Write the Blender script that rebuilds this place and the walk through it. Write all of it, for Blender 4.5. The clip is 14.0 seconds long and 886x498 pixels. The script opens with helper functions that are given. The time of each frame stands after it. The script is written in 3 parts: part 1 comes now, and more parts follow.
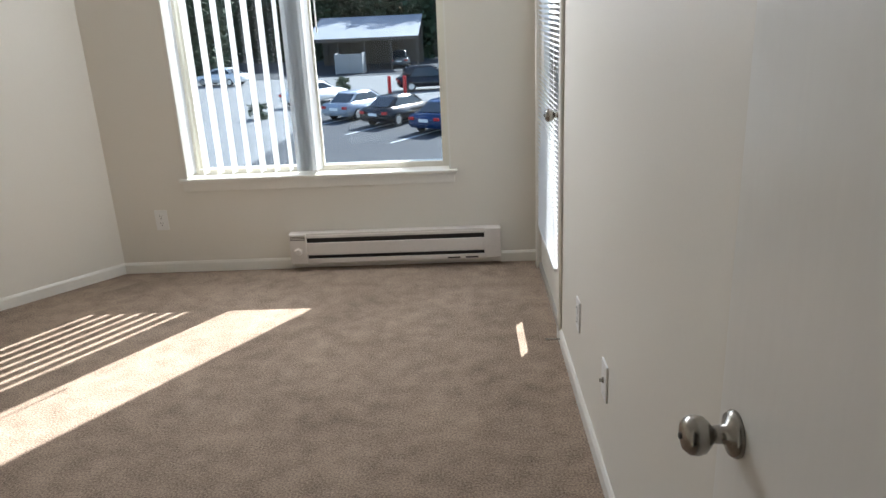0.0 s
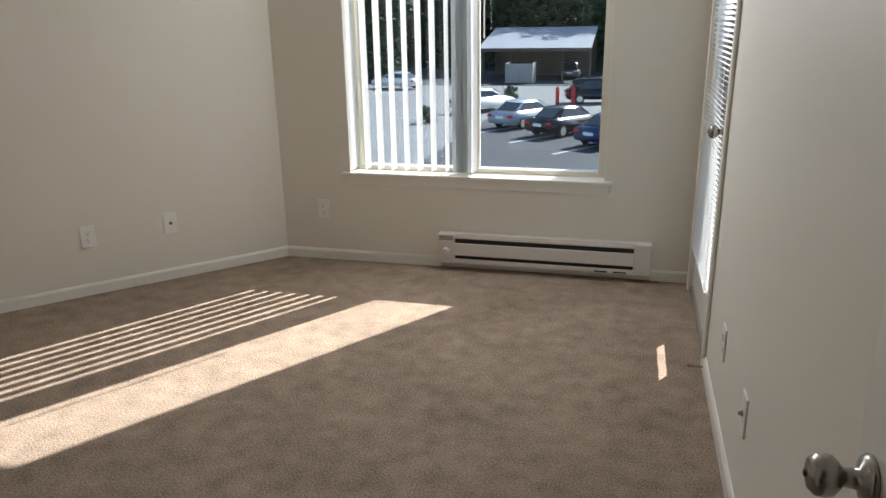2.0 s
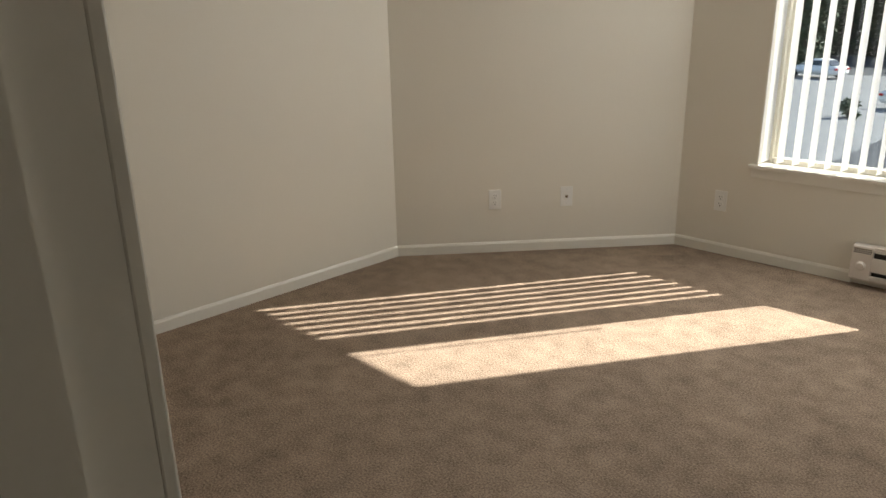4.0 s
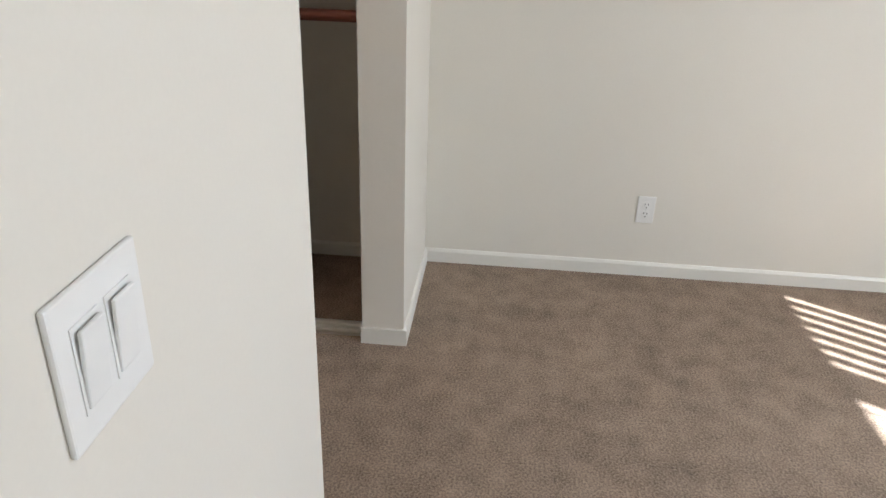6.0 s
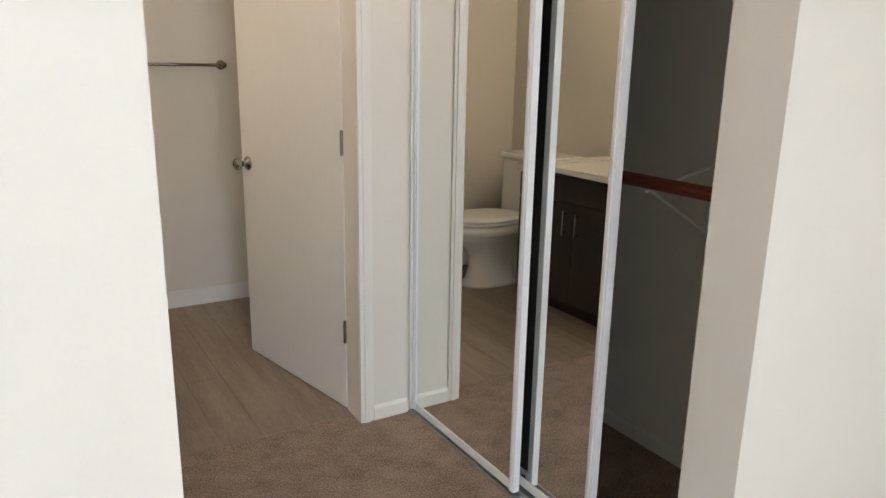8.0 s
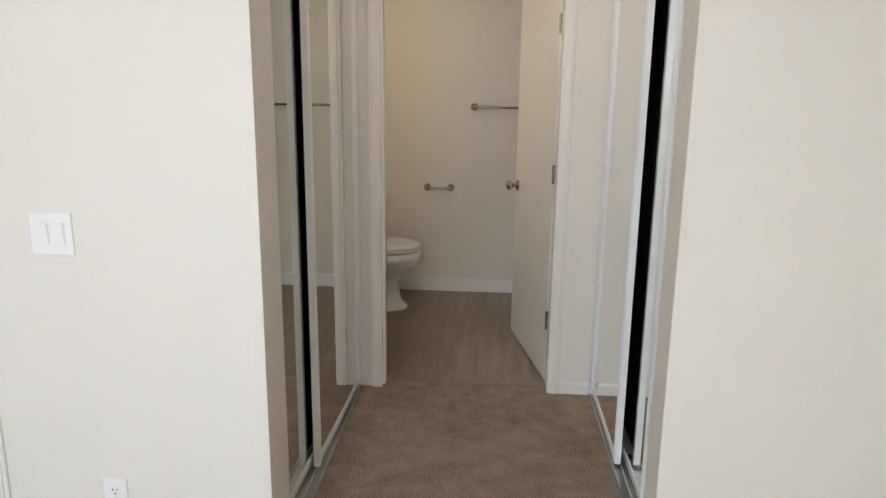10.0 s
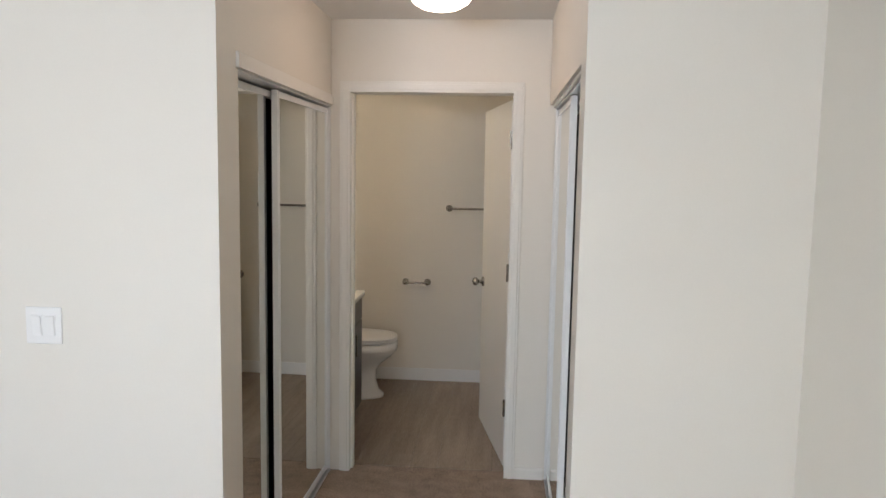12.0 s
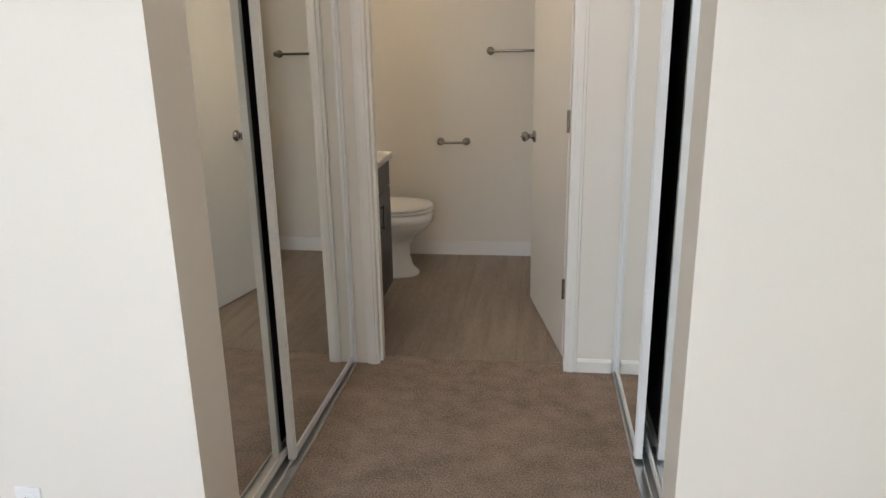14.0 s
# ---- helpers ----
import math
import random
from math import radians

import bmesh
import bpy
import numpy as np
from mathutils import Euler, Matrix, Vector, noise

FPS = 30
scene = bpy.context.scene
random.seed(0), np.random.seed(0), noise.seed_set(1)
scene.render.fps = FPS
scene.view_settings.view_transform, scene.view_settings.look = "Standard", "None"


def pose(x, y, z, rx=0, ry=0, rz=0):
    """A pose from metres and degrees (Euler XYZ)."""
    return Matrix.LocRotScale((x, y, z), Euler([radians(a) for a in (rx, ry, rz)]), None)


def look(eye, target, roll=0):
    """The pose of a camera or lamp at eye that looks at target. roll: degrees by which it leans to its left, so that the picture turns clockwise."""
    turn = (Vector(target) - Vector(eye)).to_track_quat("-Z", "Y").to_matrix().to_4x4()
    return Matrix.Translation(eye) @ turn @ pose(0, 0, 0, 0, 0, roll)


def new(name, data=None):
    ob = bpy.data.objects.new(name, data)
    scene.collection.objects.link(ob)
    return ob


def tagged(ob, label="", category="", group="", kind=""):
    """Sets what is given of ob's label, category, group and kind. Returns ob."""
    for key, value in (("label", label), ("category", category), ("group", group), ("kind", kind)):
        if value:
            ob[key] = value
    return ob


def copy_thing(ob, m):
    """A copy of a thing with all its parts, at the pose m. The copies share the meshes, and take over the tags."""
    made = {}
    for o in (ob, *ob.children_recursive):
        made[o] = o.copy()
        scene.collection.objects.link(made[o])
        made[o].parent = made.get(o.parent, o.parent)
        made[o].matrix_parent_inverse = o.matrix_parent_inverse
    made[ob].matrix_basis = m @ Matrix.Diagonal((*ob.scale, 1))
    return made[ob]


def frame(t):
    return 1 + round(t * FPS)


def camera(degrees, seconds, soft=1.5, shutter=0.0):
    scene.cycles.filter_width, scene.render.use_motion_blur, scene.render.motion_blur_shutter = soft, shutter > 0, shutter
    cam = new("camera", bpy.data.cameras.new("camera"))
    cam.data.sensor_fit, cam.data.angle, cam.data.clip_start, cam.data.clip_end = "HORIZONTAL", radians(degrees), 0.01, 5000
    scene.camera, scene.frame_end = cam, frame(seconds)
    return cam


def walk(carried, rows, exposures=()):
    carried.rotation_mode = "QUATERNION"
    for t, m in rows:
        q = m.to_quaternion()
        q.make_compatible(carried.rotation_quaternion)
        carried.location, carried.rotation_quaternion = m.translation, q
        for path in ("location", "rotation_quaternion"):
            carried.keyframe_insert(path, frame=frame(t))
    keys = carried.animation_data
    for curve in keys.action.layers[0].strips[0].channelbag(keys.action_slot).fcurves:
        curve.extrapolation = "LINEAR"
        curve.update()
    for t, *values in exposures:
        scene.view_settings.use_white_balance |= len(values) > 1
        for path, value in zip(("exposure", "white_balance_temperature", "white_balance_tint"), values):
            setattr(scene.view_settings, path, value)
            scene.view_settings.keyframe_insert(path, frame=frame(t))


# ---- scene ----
cam = camera(63.1, 14.0)
PATH = [
    (0, (0.445, -0.083, 1.375), (0.375, 1.812, 0.741), -2.6),
    (0.5, (0.467, -0.108, 1.4), (0.373, 1.807, 0.832), -1.9),
    (1, (0.463, -0.097, 1.385), (0.316, 1.818, 0.828), -1.1),
    (1.5, (0.458, -0.107, 1.386), (0.187, 1.787, 0.804), -0.7),
    (2, (0.485, -0.098, 1.358), (-0.002, 1.748, 0.761), -0.9),
    (2.5, (0.451, -0.114, 1.36), (-0.248, 1.661, 0.758), -1.0),
    (3, (0.442, -0.125, 1.356), (-0.479, 1.547, 0.759), -1.1),
    (3.5, (0.438, -0.147, 1.363), (-0.696, 1.385, 0.759), -1.2),
    (4, (0.426, -0.144, 1.357), (-0.921, 1.197, 0.734), -1.2),
    (4.2, (0.417, -0.137, 1.34), (-1.018, 1.106, 0.71), -1.1),
    (6.5, (0.075, 0.484, 1.423), (-1.667, -0.073, 0.614), 2.8),
    (7, (-0.129, 0.65, 1.406), (-1.762, -0.296, 0.745), 4.3),
    (7.5, (-0.437, 0.676, 1.412), (-1.874, -0.6, 0.857), 3.7),
    (8, (-0.673, 0.849, 1.396), (-1.679, -0.805, 0.893), 1.0),
    (8.5, (-0.956, 1.06, 1.414), (-1.455, -0.811, 0.913), 1.2),
    (10.8, (-1.61, 2.161, 1.606), (-1.435, 0.202, 1.245), 1.1),
    (11, (-1.66, 2.18, 1.618), (-1.475, 0.212, 1.311), 1.3),
    (11.5, (-1.701, 2.21, 1.63), (-1.52, 0.23, 1.414), 1.3),
    (12, (-1.691, 2.209, 1.628), (-1.541, 0.226, 1.417), 1.0),
    (12.5, (-1.694, 2.19, 1.62), (-1.555, 0.212, 1.357), 0.9),
    (13, (-1.718, 2.129, 1.577), (-1.531, 0.172, 1.208), 0.6),
    (13.5, (-1.647, 1.831, 1.509), (-1.408, -0.089, 1.004), -0.2),
    (14, (-1.612, 1.458, 1.447), (-1.363, -0.445, 0.883), -1.0),
]
LIGHT = [(0.0, 1.84, 6250, 10), (1.0, 1.52, 6350, 10), (2.0, 1.46, 6550, 10), (3.0, 1.45, 6800, 10), (4.2, 1.58, 7250, 10), (6.3, 2.76, 5950, 10), (8.5, 2.95, 6050, 10), (11.0, 2.68, 5950, 10), (13.0, 2.7, 5850, 10), (14.0, 2.86, 5950, 10)]
walk(cam, [(t, look(eye, target, roll)) for t, eye, target, roll in PATH], LIGHT)

# ---- world and sun ----
SUN_DIR = Vector((0.64, 1.0, 0.94)).normalized()  # towards the sun
world = bpy.data.worlds.new("sky")
scene.world = world
world.use_nodes = True
wn = world.node_tree
sky = wn.nodes.new("ShaderNodeTexSky")
sky.sky_type, sky.sun_disc = "NISHITA", False
sky.sun_elevation, sky.sun_rotation = math.asin(SUN_DIR.z), math.atan2(SUN_DIR.x, SUN_DIR.y)
wn.links.new(sky.outputs[0], wn.nodes["Background"].inputs[0])
wn.nodes["Background"].inputs[1].default_value = 0.15
sun = new("sun", bpy.data.lights.new("sun", "SUN"))
sun.data.energy, sun.data.angle, sun.data.color = 5.0, radians(0.5), (1, 0.998, 0.985)
sun.matrix_world = look(SUN_DIR * 20, (0, 0, 0))

# the sky's light in the upper part of the window opening
day = new("window_daylight", bpy.data.lights.new("window_daylight", "AREA"))
day.data.shape, day.data.size, day.data.size_y, day.data.energy, day.data.color = "RECTANGLE", 1.4, 0.45, 11, (0.93, 0.96, 1)
day.matrix_world = look((-0.39, 3.785, 1.92), (-0.6, 0.35, 0.6))

# ---- materials ----
def material(name, color, rough=0.6, metal=0.0, vary=0.08, scale=3.0, grain=60.0, bump=0.0, dist=0.002, stretch=(1, 1, 1), spec=0.5):
    """A plain surface whose colour drifts at two scales, with fine relief."""
    m = bpy.data.materials.new(name)
    m.use_nodes = True
    n, l = m.node_tree.nodes, m.node_tree.links
    b = n["Principled BSDF"]
    b.inputs["Roughness"].default_value, b.inputs["Metallic"].default_value = rough, metal
    b.inputs["Specular IOR Level"].default_value = spec
    tc, mp = n.new("ShaderNodeTexCoord"), n.new("ShaderNodeMapping")
    mp.inputs["Scale"].default_value = stretch
    l.new(tc.outputs["Object"], mp.inputs[0])
    n1, n2 = n.new("ShaderNodeTexNoise"), n.new("ShaderNodeTexNoise")
    n1.inputs["Scale"].default_value, n2.inputs["Scale"].default_value = scale, grain
    n1.inputs["Detail"].default_value, n2.inputs["Detail"].default_value = 4, 3
    for t in (n1, n2):
        l.new(mp.outputs[0], t.inputs["Vector"])
    add = n.new("ShaderNodeMath")
    l.new(n1.outputs[0], add.inputs[0]), l.new(n2.outputs[0], add.inputs[1])
    ramp = n.new("ShaderNodeMapRange")
    ramp.inputs[1].default_value, ramp.inputs[2].default_value = 0.65, 1.35
    ramp.inputs[3].default_value, ramp.inputs[4].default_value = 1 - vary, 1 + vary
    l.new(add.outputs[0], ramp.inputs[0])
    hsv = n.new("ShaderNodeHueSaturation")
    hsv.inputs["Color"].default_value = (*color, 1)
    l.new(ramp.outputs[0], hsv.inputs["Value"]), l.new(hsv.outputs[0], b.inputs["Base Color"])
    if bump:
        bp = n.new("ShaderNodeBump")
        bp.inputs["Strength"].default_value, bp.inputs["Distance"].default_value = bump, dist
        l.new(n2.outputs[0], bp.inputs["Height"]), l.new(bp.outputs[0], b.inputs["Normal"])
    return m


def glass(name, tint=(1, 1, 1), rough=0.0):
    m = bpy.data.materials.new(name)
    m.use_nodes = True
    n, l = m.node_tree.nodes, m.node_tree.links
    n.remove(n["Principled BSDF"])
    mix, tr, gl, fr = (n.new("ShaderNode" + k) for k in ("MixShader", "BsdfTransparent", "BsdfGlossy", "Fresnel"))
    tr.inputs[0].default_value = (*tint, 1)
    gl.inputs["Roughness"].default_value = rough
    fr.inputs[0].default_value = 1.45
    l.new(fr.outputs[0], mix.inputs[0]), l.new(tr.outputs[0], mix.inputs[1]), l.new(gl.outputs[0], mix.inputs[2])
    l.new(mix.outputs[0], n["Material Output"].inputs[0])
    return m


def glowing(name, color, strength):
    m = bpy.data.materials.new(name)
    m.use_nodes = True
    b = m.node_tree.nodes["Principled BSDF"]
    b.inputs["Base Color"].default_value = (*color, 1)
    b.inputs["Emission Color"].default_value, b.inputs["Emission Strength"].default_value = (*color, 1), strength
    return m


def carpet_material(name, color):
    """Cut pile: tufts a few millimetres wide, darker between them, with broad brushed patches."""
    m = bpy.data.materials.new(name)
    m.use_nodes = True
    n, l = m.node_tree.nodes, m.node_tree.links
    b = n["Principled BSDF"]
    b.inputs["Roughness"].default_value, b.inputs["Specular IOR Level"].default_value = 1.0, 0.03
    tc = n.new("ShaderNodeTexCoord")
    total = None
    for scale, detail, weight in ((2.6, 4, 0.55), (11, 4, 0.9), (150, 2, 1.9), (260, 2, 0.7)):
        t, w = n.new("ShaderNodeTexNoise"), n.new("ShaderNodeMath")
        t.inputs["Scale"].default_value, t.inputs["Detail"].default_value = scale, detail
        l.new(tc.outputs["Object"], t.inputs["Vector"])
        w.operation = "MULTIPLY_ADD"
        w.inputs[1].default_value, w.inputs[2].default_value = weight, (1 if total is None else 0) - weight / 2
        l.new(t.outputs[0], w.inputs[0])
        if total is None:
            total = w
        else:
            add = n.new("ShaderNodeMath")
            l.new(total.outputs[0], add.inputs[0]), l.new(w.outputs[0], add.inputs[1])
            total = add
    hsv = n.new("ShaderNodeHueSaturation")
    hsv.inputs["Color"].default_value = (*color, 1)
    l.new(total.outputs[0], hsv.inputs["Value"]), l.new(hsv.outputs[0], b.inputs["Base Color"])
    vor, fib, sub, bp = n.new("ShaderNodeTexVoronoi"), n.new("ShaderNodeTexNoise"), n.new("ShaderNodeMath"), n.new("ShaderNodeBump")
    vor.inputs["Scale"].default_value, fib.inputs["Scale"].default_value, fib.inputs["Detail"].default_value = 130, 100, 4
    l.new(tc.outputs["Object"], vor.inputs["Vector"]), l.new(tc.outputs["Object"], fib.inputs["Vector"])
    sub.operation = "SUBTRACT"
    l.new(fib.outputs[0], sub.inputs[0]), l.new(vor.outputs["Distance"], sub.inputs[1])
    bp.inputs["Strength"].default_value, bp.inputs["Distance"].default_value = 0.3, 0.004
    l.new(sub.outputs[0], bp.inputs["Height"]), l.new(bp.outputs[0], b.inputs["Normal"])
    return m


WALL = material("wall_paint", (0.755, 0.715, 0.635), 0.55, vary=0.015, scale=1.2, grain=140, bump=0.12, dist=0.001)
CEIL = material("ceiling_paint", (0.8, 0.785, 0.75), 0.8, vary=0.02, grain=90, bump=0.2)
TRIM = material("trim_paint", (0.79, 0.765, 0.7), 0.35, vary=0.02, scale=2, grain=80, bump=0.04)
DOOR = material("door_paint", (0.79, 0.77, 0.72), 0.32, vary=0.02, scale=1.5, grain=60, bump=0.05, stretch=(1, 1, 0.2))
CARPET = carpet_material("carpet", (0.295, 0.226, 0.172))
VINYL = material("vinyl_plank", (0.27, 0.212, 0.158), 0.42, vary=0.3, scale=3, grain=26, bump=0.06, stretch=(7, 0.6, 1))
MIRROR = material("mirror_glass", (0.86, 0.87, 0.84), 0.01, 1.0, vary=0.005)
WHITE_METAL = material("white_enamel", (0.8, 0.8, 0.78), 0.3, vary=0.02)
HEATER_METAL = material("heater_enamel", (0.72, 0.67, 0.62), 0.4, vary=0.04)
DARK = material("dark_slot", (0.04, 0.035, 0.03), 0.6, vary=0.2)
NICKEL = material("brushed_nickel", (0.36, 0.34, 0.31), 0.25, 1.0, vary=0.06, grain=200)
ALU = material("satin_aluminium", (0.7, 0.7, 0.69), 0.3, 1.0, vary=0.05, grain=120)
ROD = material("red_brown_wood", (0.2, 0.055, 0.03), 0.4, vary=0.25, grain=30, stretch=(8, 0.5, 8), bump=0.1)
PLASTIC = material("white_plastic", (0.82, 0.81, 0.78), 0.3, vary=0.01)
VINYL_WIN = material("window_vinyl", (0.75, 0.72, 0.62), 0.35, vary=0.03)
SLAT = material("blind_vinyl", (0.82, 0.82, 0.8), 0.4, vary=0.02)
tn, tl = SLAT.node_tree.nodes, SLAT.node_tree.links
thin, both = tn.new("ShaderNodeBsdfTranslucent"), tn.new("ShaderNodeMixShader")
thin.inputs[0].default_value, both.inputs[0].default_value = (0.82, 0.84, 0.86, 1), 0.68
tl.new(tn["Principled BSDF"].outputs[0], both.inputs[1]), tl.new(thin.outputs[0], both.inputs[2]), tl.new(both.outputs[0], tn["Material Output"].inputs[0])
PORCELAIN = material("porcelain", (0.85, 0.84, 0.8), 0.08, vary=0.01)
COUNTER = material("cultured_marble", (0.82, 0.8, 0.75), 0.15, vary=0.03, scale=5)
ESPRESSO = material("espresso_veneer", (0.022, 0.014, 0.011), 0.35, vary=0.3, grain=30, stretch=(6, 6, 0.5), bump=0.05)
PANE = glass("window_glass", (0.74, 0.78, 0.8))
LAMP = glowing("lamp_glass", (1.0, 0.72, 0.54), 2.1)
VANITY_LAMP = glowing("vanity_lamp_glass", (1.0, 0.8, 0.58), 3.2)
EXTERIOR = material("exterior_stucco", (0.45, 0.4, 0.34), 0.9, vary=0.1, grain=80, bump=0.4)
ASPHALT = material("asphalt", (0.05, 0.052, 0.056), 0.9, vary=0.25, scale=0.3, grain=8, bump=0.2)
CONCRETE = material("concrete", (0.2, 0.198, 0.192), 0.9, vary=0.12, scale=0.4, grain=6)
PAINT_LINE = material("line_paint", (0.7, 0.7, 0.68), 0.8, vary=0.1)
LEAF = material("foliage", (0.045, 0.07, 0.03), 0.7, vary=0.5, scale=1.5, grain=6)
BARK = material("bark", (0.1, 0.075, 0.055), 0.9, vary=0.3, bump=0.4)
ROOF = material("pale_roof", (0.3, 0.31, 0.33), 0.7, vary=0.1, scale=0.6)
POST = material("brown_timber", (0.1, 0.08, 0.065), 0.8, vary=0.2)
FENCE = material("grey_timber", (0.3, 0.29, 0.28), 0.8, vary=0.15)
TYRE = material("tyre_rubber", (0.02, 0.02, 0.02), 0.8, vary=0.2)
CAR_GLASS = material("car_glass", (0.02, 0.025, 0.03), 0.05, vary=0.05)
RED = material("red_lamp", (0.5, 0.02, 0.02), 0.2, vary=0.05)
CAR_PAINT = {k: material("car_paint_" + k, c, 0.2, 0.0, vary=0.03) for k, c in dict(black=(0.012, 0.013, 0.016), silver=(0.35, 0.38, 0.43), white=(0.75, 0.75, 0.74), blue=(0.015, 0.04, 0.11), grey=(0.1, 0.11, 0.12)).items()}


# ---- building blocks ----
def finish(name, bm, mat, parent=None, smooth=False):
    me = bpy.data.meshes.new(name)
    bm.normal_update()
    bm.to_mesh(me)
    bm.free()
    for m in (mat if isinstance(mat, (list, tuple)) else [mat]):
        me.materials.append(m)
    if smooth:
        for p in me.polygons:
            p.use_smooth = True
    ob = new(name, me)
    if parent:
        ob.parent = parent
    return ob


def add_box(bm, x0, x1, y0, y1, z0, z1, bevel=0.0, m=None):
    r = bmesh.ops.create_cube(bm, size=1)
    vs = r["verts"]
    bmesh.ops.scale(bm, vec=(abs(x1 - x0), abs(y1 - y0), abs(z1 - z0)), verts=vs)
    bmesh.ops.translate(bm, vec=((x0 + x1) / 2, (y0 + y1) / 2, (z0 + z1) / 2), verts=vs)
    if bevel:
        es = list({e for v in vs for e in v.link_edges})
        r = bmesh.ops.bevel(bm, geom=es, offset=bevel, segments=2, affect="EDGES", profile=0.5)
        vs = list({v for f in r["faces"] for v in f.verts} | {v for v in vs if v.is_valid})
    if m is not None:
        bmesh.ops.transform(bm, matrix=m, verts=[v for v in vs if v.is_valid])


def box(name, x0, x1, y0, y1, z0, z1, mat, parent=None, bevel=0.0, m=None):
    bm = bmesh.new()
    add_box(bm, x0, x1, y0, y1, z0, z1, bevel)
    if m is not None:
        bm.transform(m)
    return finish(name, bm, mat, parent)


def boxes(name, rows, mat, parent=None, bevel=0.0):
    bm = bmesh.new()
    for r in rows:
        add_box(bm, *r, bevel)
    return finish(name, bm, mat, parent)


def part(name, bm, mat, parent, label="", smooth=False):
    ob = finish(name, bm, mat, parent, smooth)
    return tagged(ob, label) if label else ob


def lathe(profile, steps=24, m=None):
    """A turned solid about z from (radius, height) pairs."""
    bm = bmesh.new()
    rings = [[bm.verts.new((r * math.cos(2 * math.pi * i / steps), r * math.sin(2 * math.pi * i / steps), z)) for i in range(steps)] for r, z in profile]
    for a, b in zip(rings, rings[1:]):
        for i in range(steps):
            bm.faces.new((a[i], a[(i + 1) % steps], b[(i + 1) % steps], b[i]))
    for ring in (rings[0], rings[-1]):
        bm.faces.new(ring)
    bmesh.ops.recalc_face_normals(bm, faces=bm.faces)
    if m is not None:
        bm.transform(m)
    return bm


def rod(p, q, r, steps=14):
    p, q = Vector(p), Vector(q)
    turn = (q - p).to_track_quat("Z", "Y").to_matrix().to_4x4()
    d = (q - p).length
    return lathe([(r * 0.8, 0), (r, r * 0.2), (r, d - r * 0.2), (r * 0.8, d)], steps, Matrix.Translation(p) @ turn)


def prism(outline, y0, y1, axis="y"):
    """A slab with the outline (u, z) drawn along x-z and thickness along y."""
    bm = bmesh.new()
    a = [bm.verts.new((u, y0, z)) for u, z in outline]
    b = [bm.verts.new((u, y1, z)) for u, z in outline]
    bm.faces.new(a), bm.faces.new(b[::-1])
    for i in range(len(a)):
        j = (i + 1) % len(a)
        bm.faces.new((a[j], a[i], b[i], b[j]))
    bmesh.ops.recalc_face_normals(bm, faces=bm.faces)
    return bm


def empty(name, m=None):
    e = new(name)
    if m is not None:
        e.matrix_world = m
    return e


def structure(ob, label):
    return tagged(ob, label, kind="structure")


# ---- plan ----
RX, LX, WY, CZ = 0.83, -2.62, 3.78, 2.44       # right wall, left wall, window wall, ceiling
DIAG_A, DIAG_B = (LX, 2.51), (-1.53, WY)       # ends of the slanting wall
AL, AR, AY, AC = -0.814, -1.94, -1.54, 2.40    # alcove sides, its end, its ceiling
BE, BW, BY = -0.22, -2.45, -3.29               # bathroom walls
DX0, DX1 = 0.03, 0.812                          # entrance doorway
OX0, OX1, OZ0, OZ1 = -1.095, 0.365, 0.525, 2.32  # window opening
PY0, PY1 = 2.78, 3.65                          # patio doorway in the right wall
T = 0.12

# ---- shell ----
structure(boxes("floor", [(LX - 1.2, 2.0, -0.06, WY + 0.2, -0.25, 0), (-2.62, -0.12, AY - 0.075, -0.06, -0.25, 0), (-0.12, 2.0, -2.2, -0.06, -0.25, 0)], CARPET), "brown cut-pile carpet over the bedroom, closets and hall floor")
structure(boxes("ceiling", [(LX - 0.3, RX + 0.3, 0, WY + 0.2, CZ, CZ + 0.15), (-2.62, -0.12, AY, 0, AC, CZ + 0.15), (BW, BE, BY, AY - T, CZ, CZ + 0.15), (-0.1, 1.6, -2.2, 0, CZ, CZ + 0.15)], CEIL), "flat off-white painted ceiling")
structure(boxes("wall_window", [(-1.62, OX0, WY, WY + 0.2, 0, CZ), (OX1, RX + 0.2, WY, WY + 0.2, 0, CZ), (OX0, OX1, WY, WY + 0.2, 0, OZ0), (OX0, OX1, WY, WY + 0.2, OZ1, CZ)], WALL), "cream painted wall around the bedroom window")
structure(boxes("wall_right", [(RX, RX + 0.16, -T, PY0, 0, CZ), (RX, RX + 0.16, PY1, WY, 0, CZ), (RX, RX + 0.16, PY0, PY1, 2.06, CZ)], WALL), "cream painted wall with the patio doorway")
structure(box("wall_left", LX - T, LX, -T, DIAG_A[1], 0, CZ, WALL), "cream painted wall with one outlet")
dv = Vector((DIAG_B[0] - DIAG_A[0], DIAG_B[1] - DIAG_A[1], 0))
DM = Matrix.Translation((*DIAG_A, 0)) @ Matrix.Rotation(math.atan2(dv.y, dv.x), 4, "Z")
structure(box("wall_slanting", -0.05, dv.length + 0.05, 0, T, 0, CZ, WALL, m=DM), "cream painted slanting wall with two wall plates")
structure(boxes("wall_back", [(AL, DX0 - 0.02, -T, 0, 0, CZ), (DX0 - 0.02, DX1 + 0.02, -T, 0, 2.07, CZ), (DX1 + 0.02, RX, -T, 0, 0, CZ), (LX, AR, -T, 0, 0, CZ), (AR, AL, -T, 0, AC, CZ)], WALL), "off-white painted wall between the doorway and the dressing alcove")
CO0, CO1, CT = -0.145, AY + 0.01, 1.975  # closet openings along y, and their top
CE0 = -0.185  # near side of the east opening
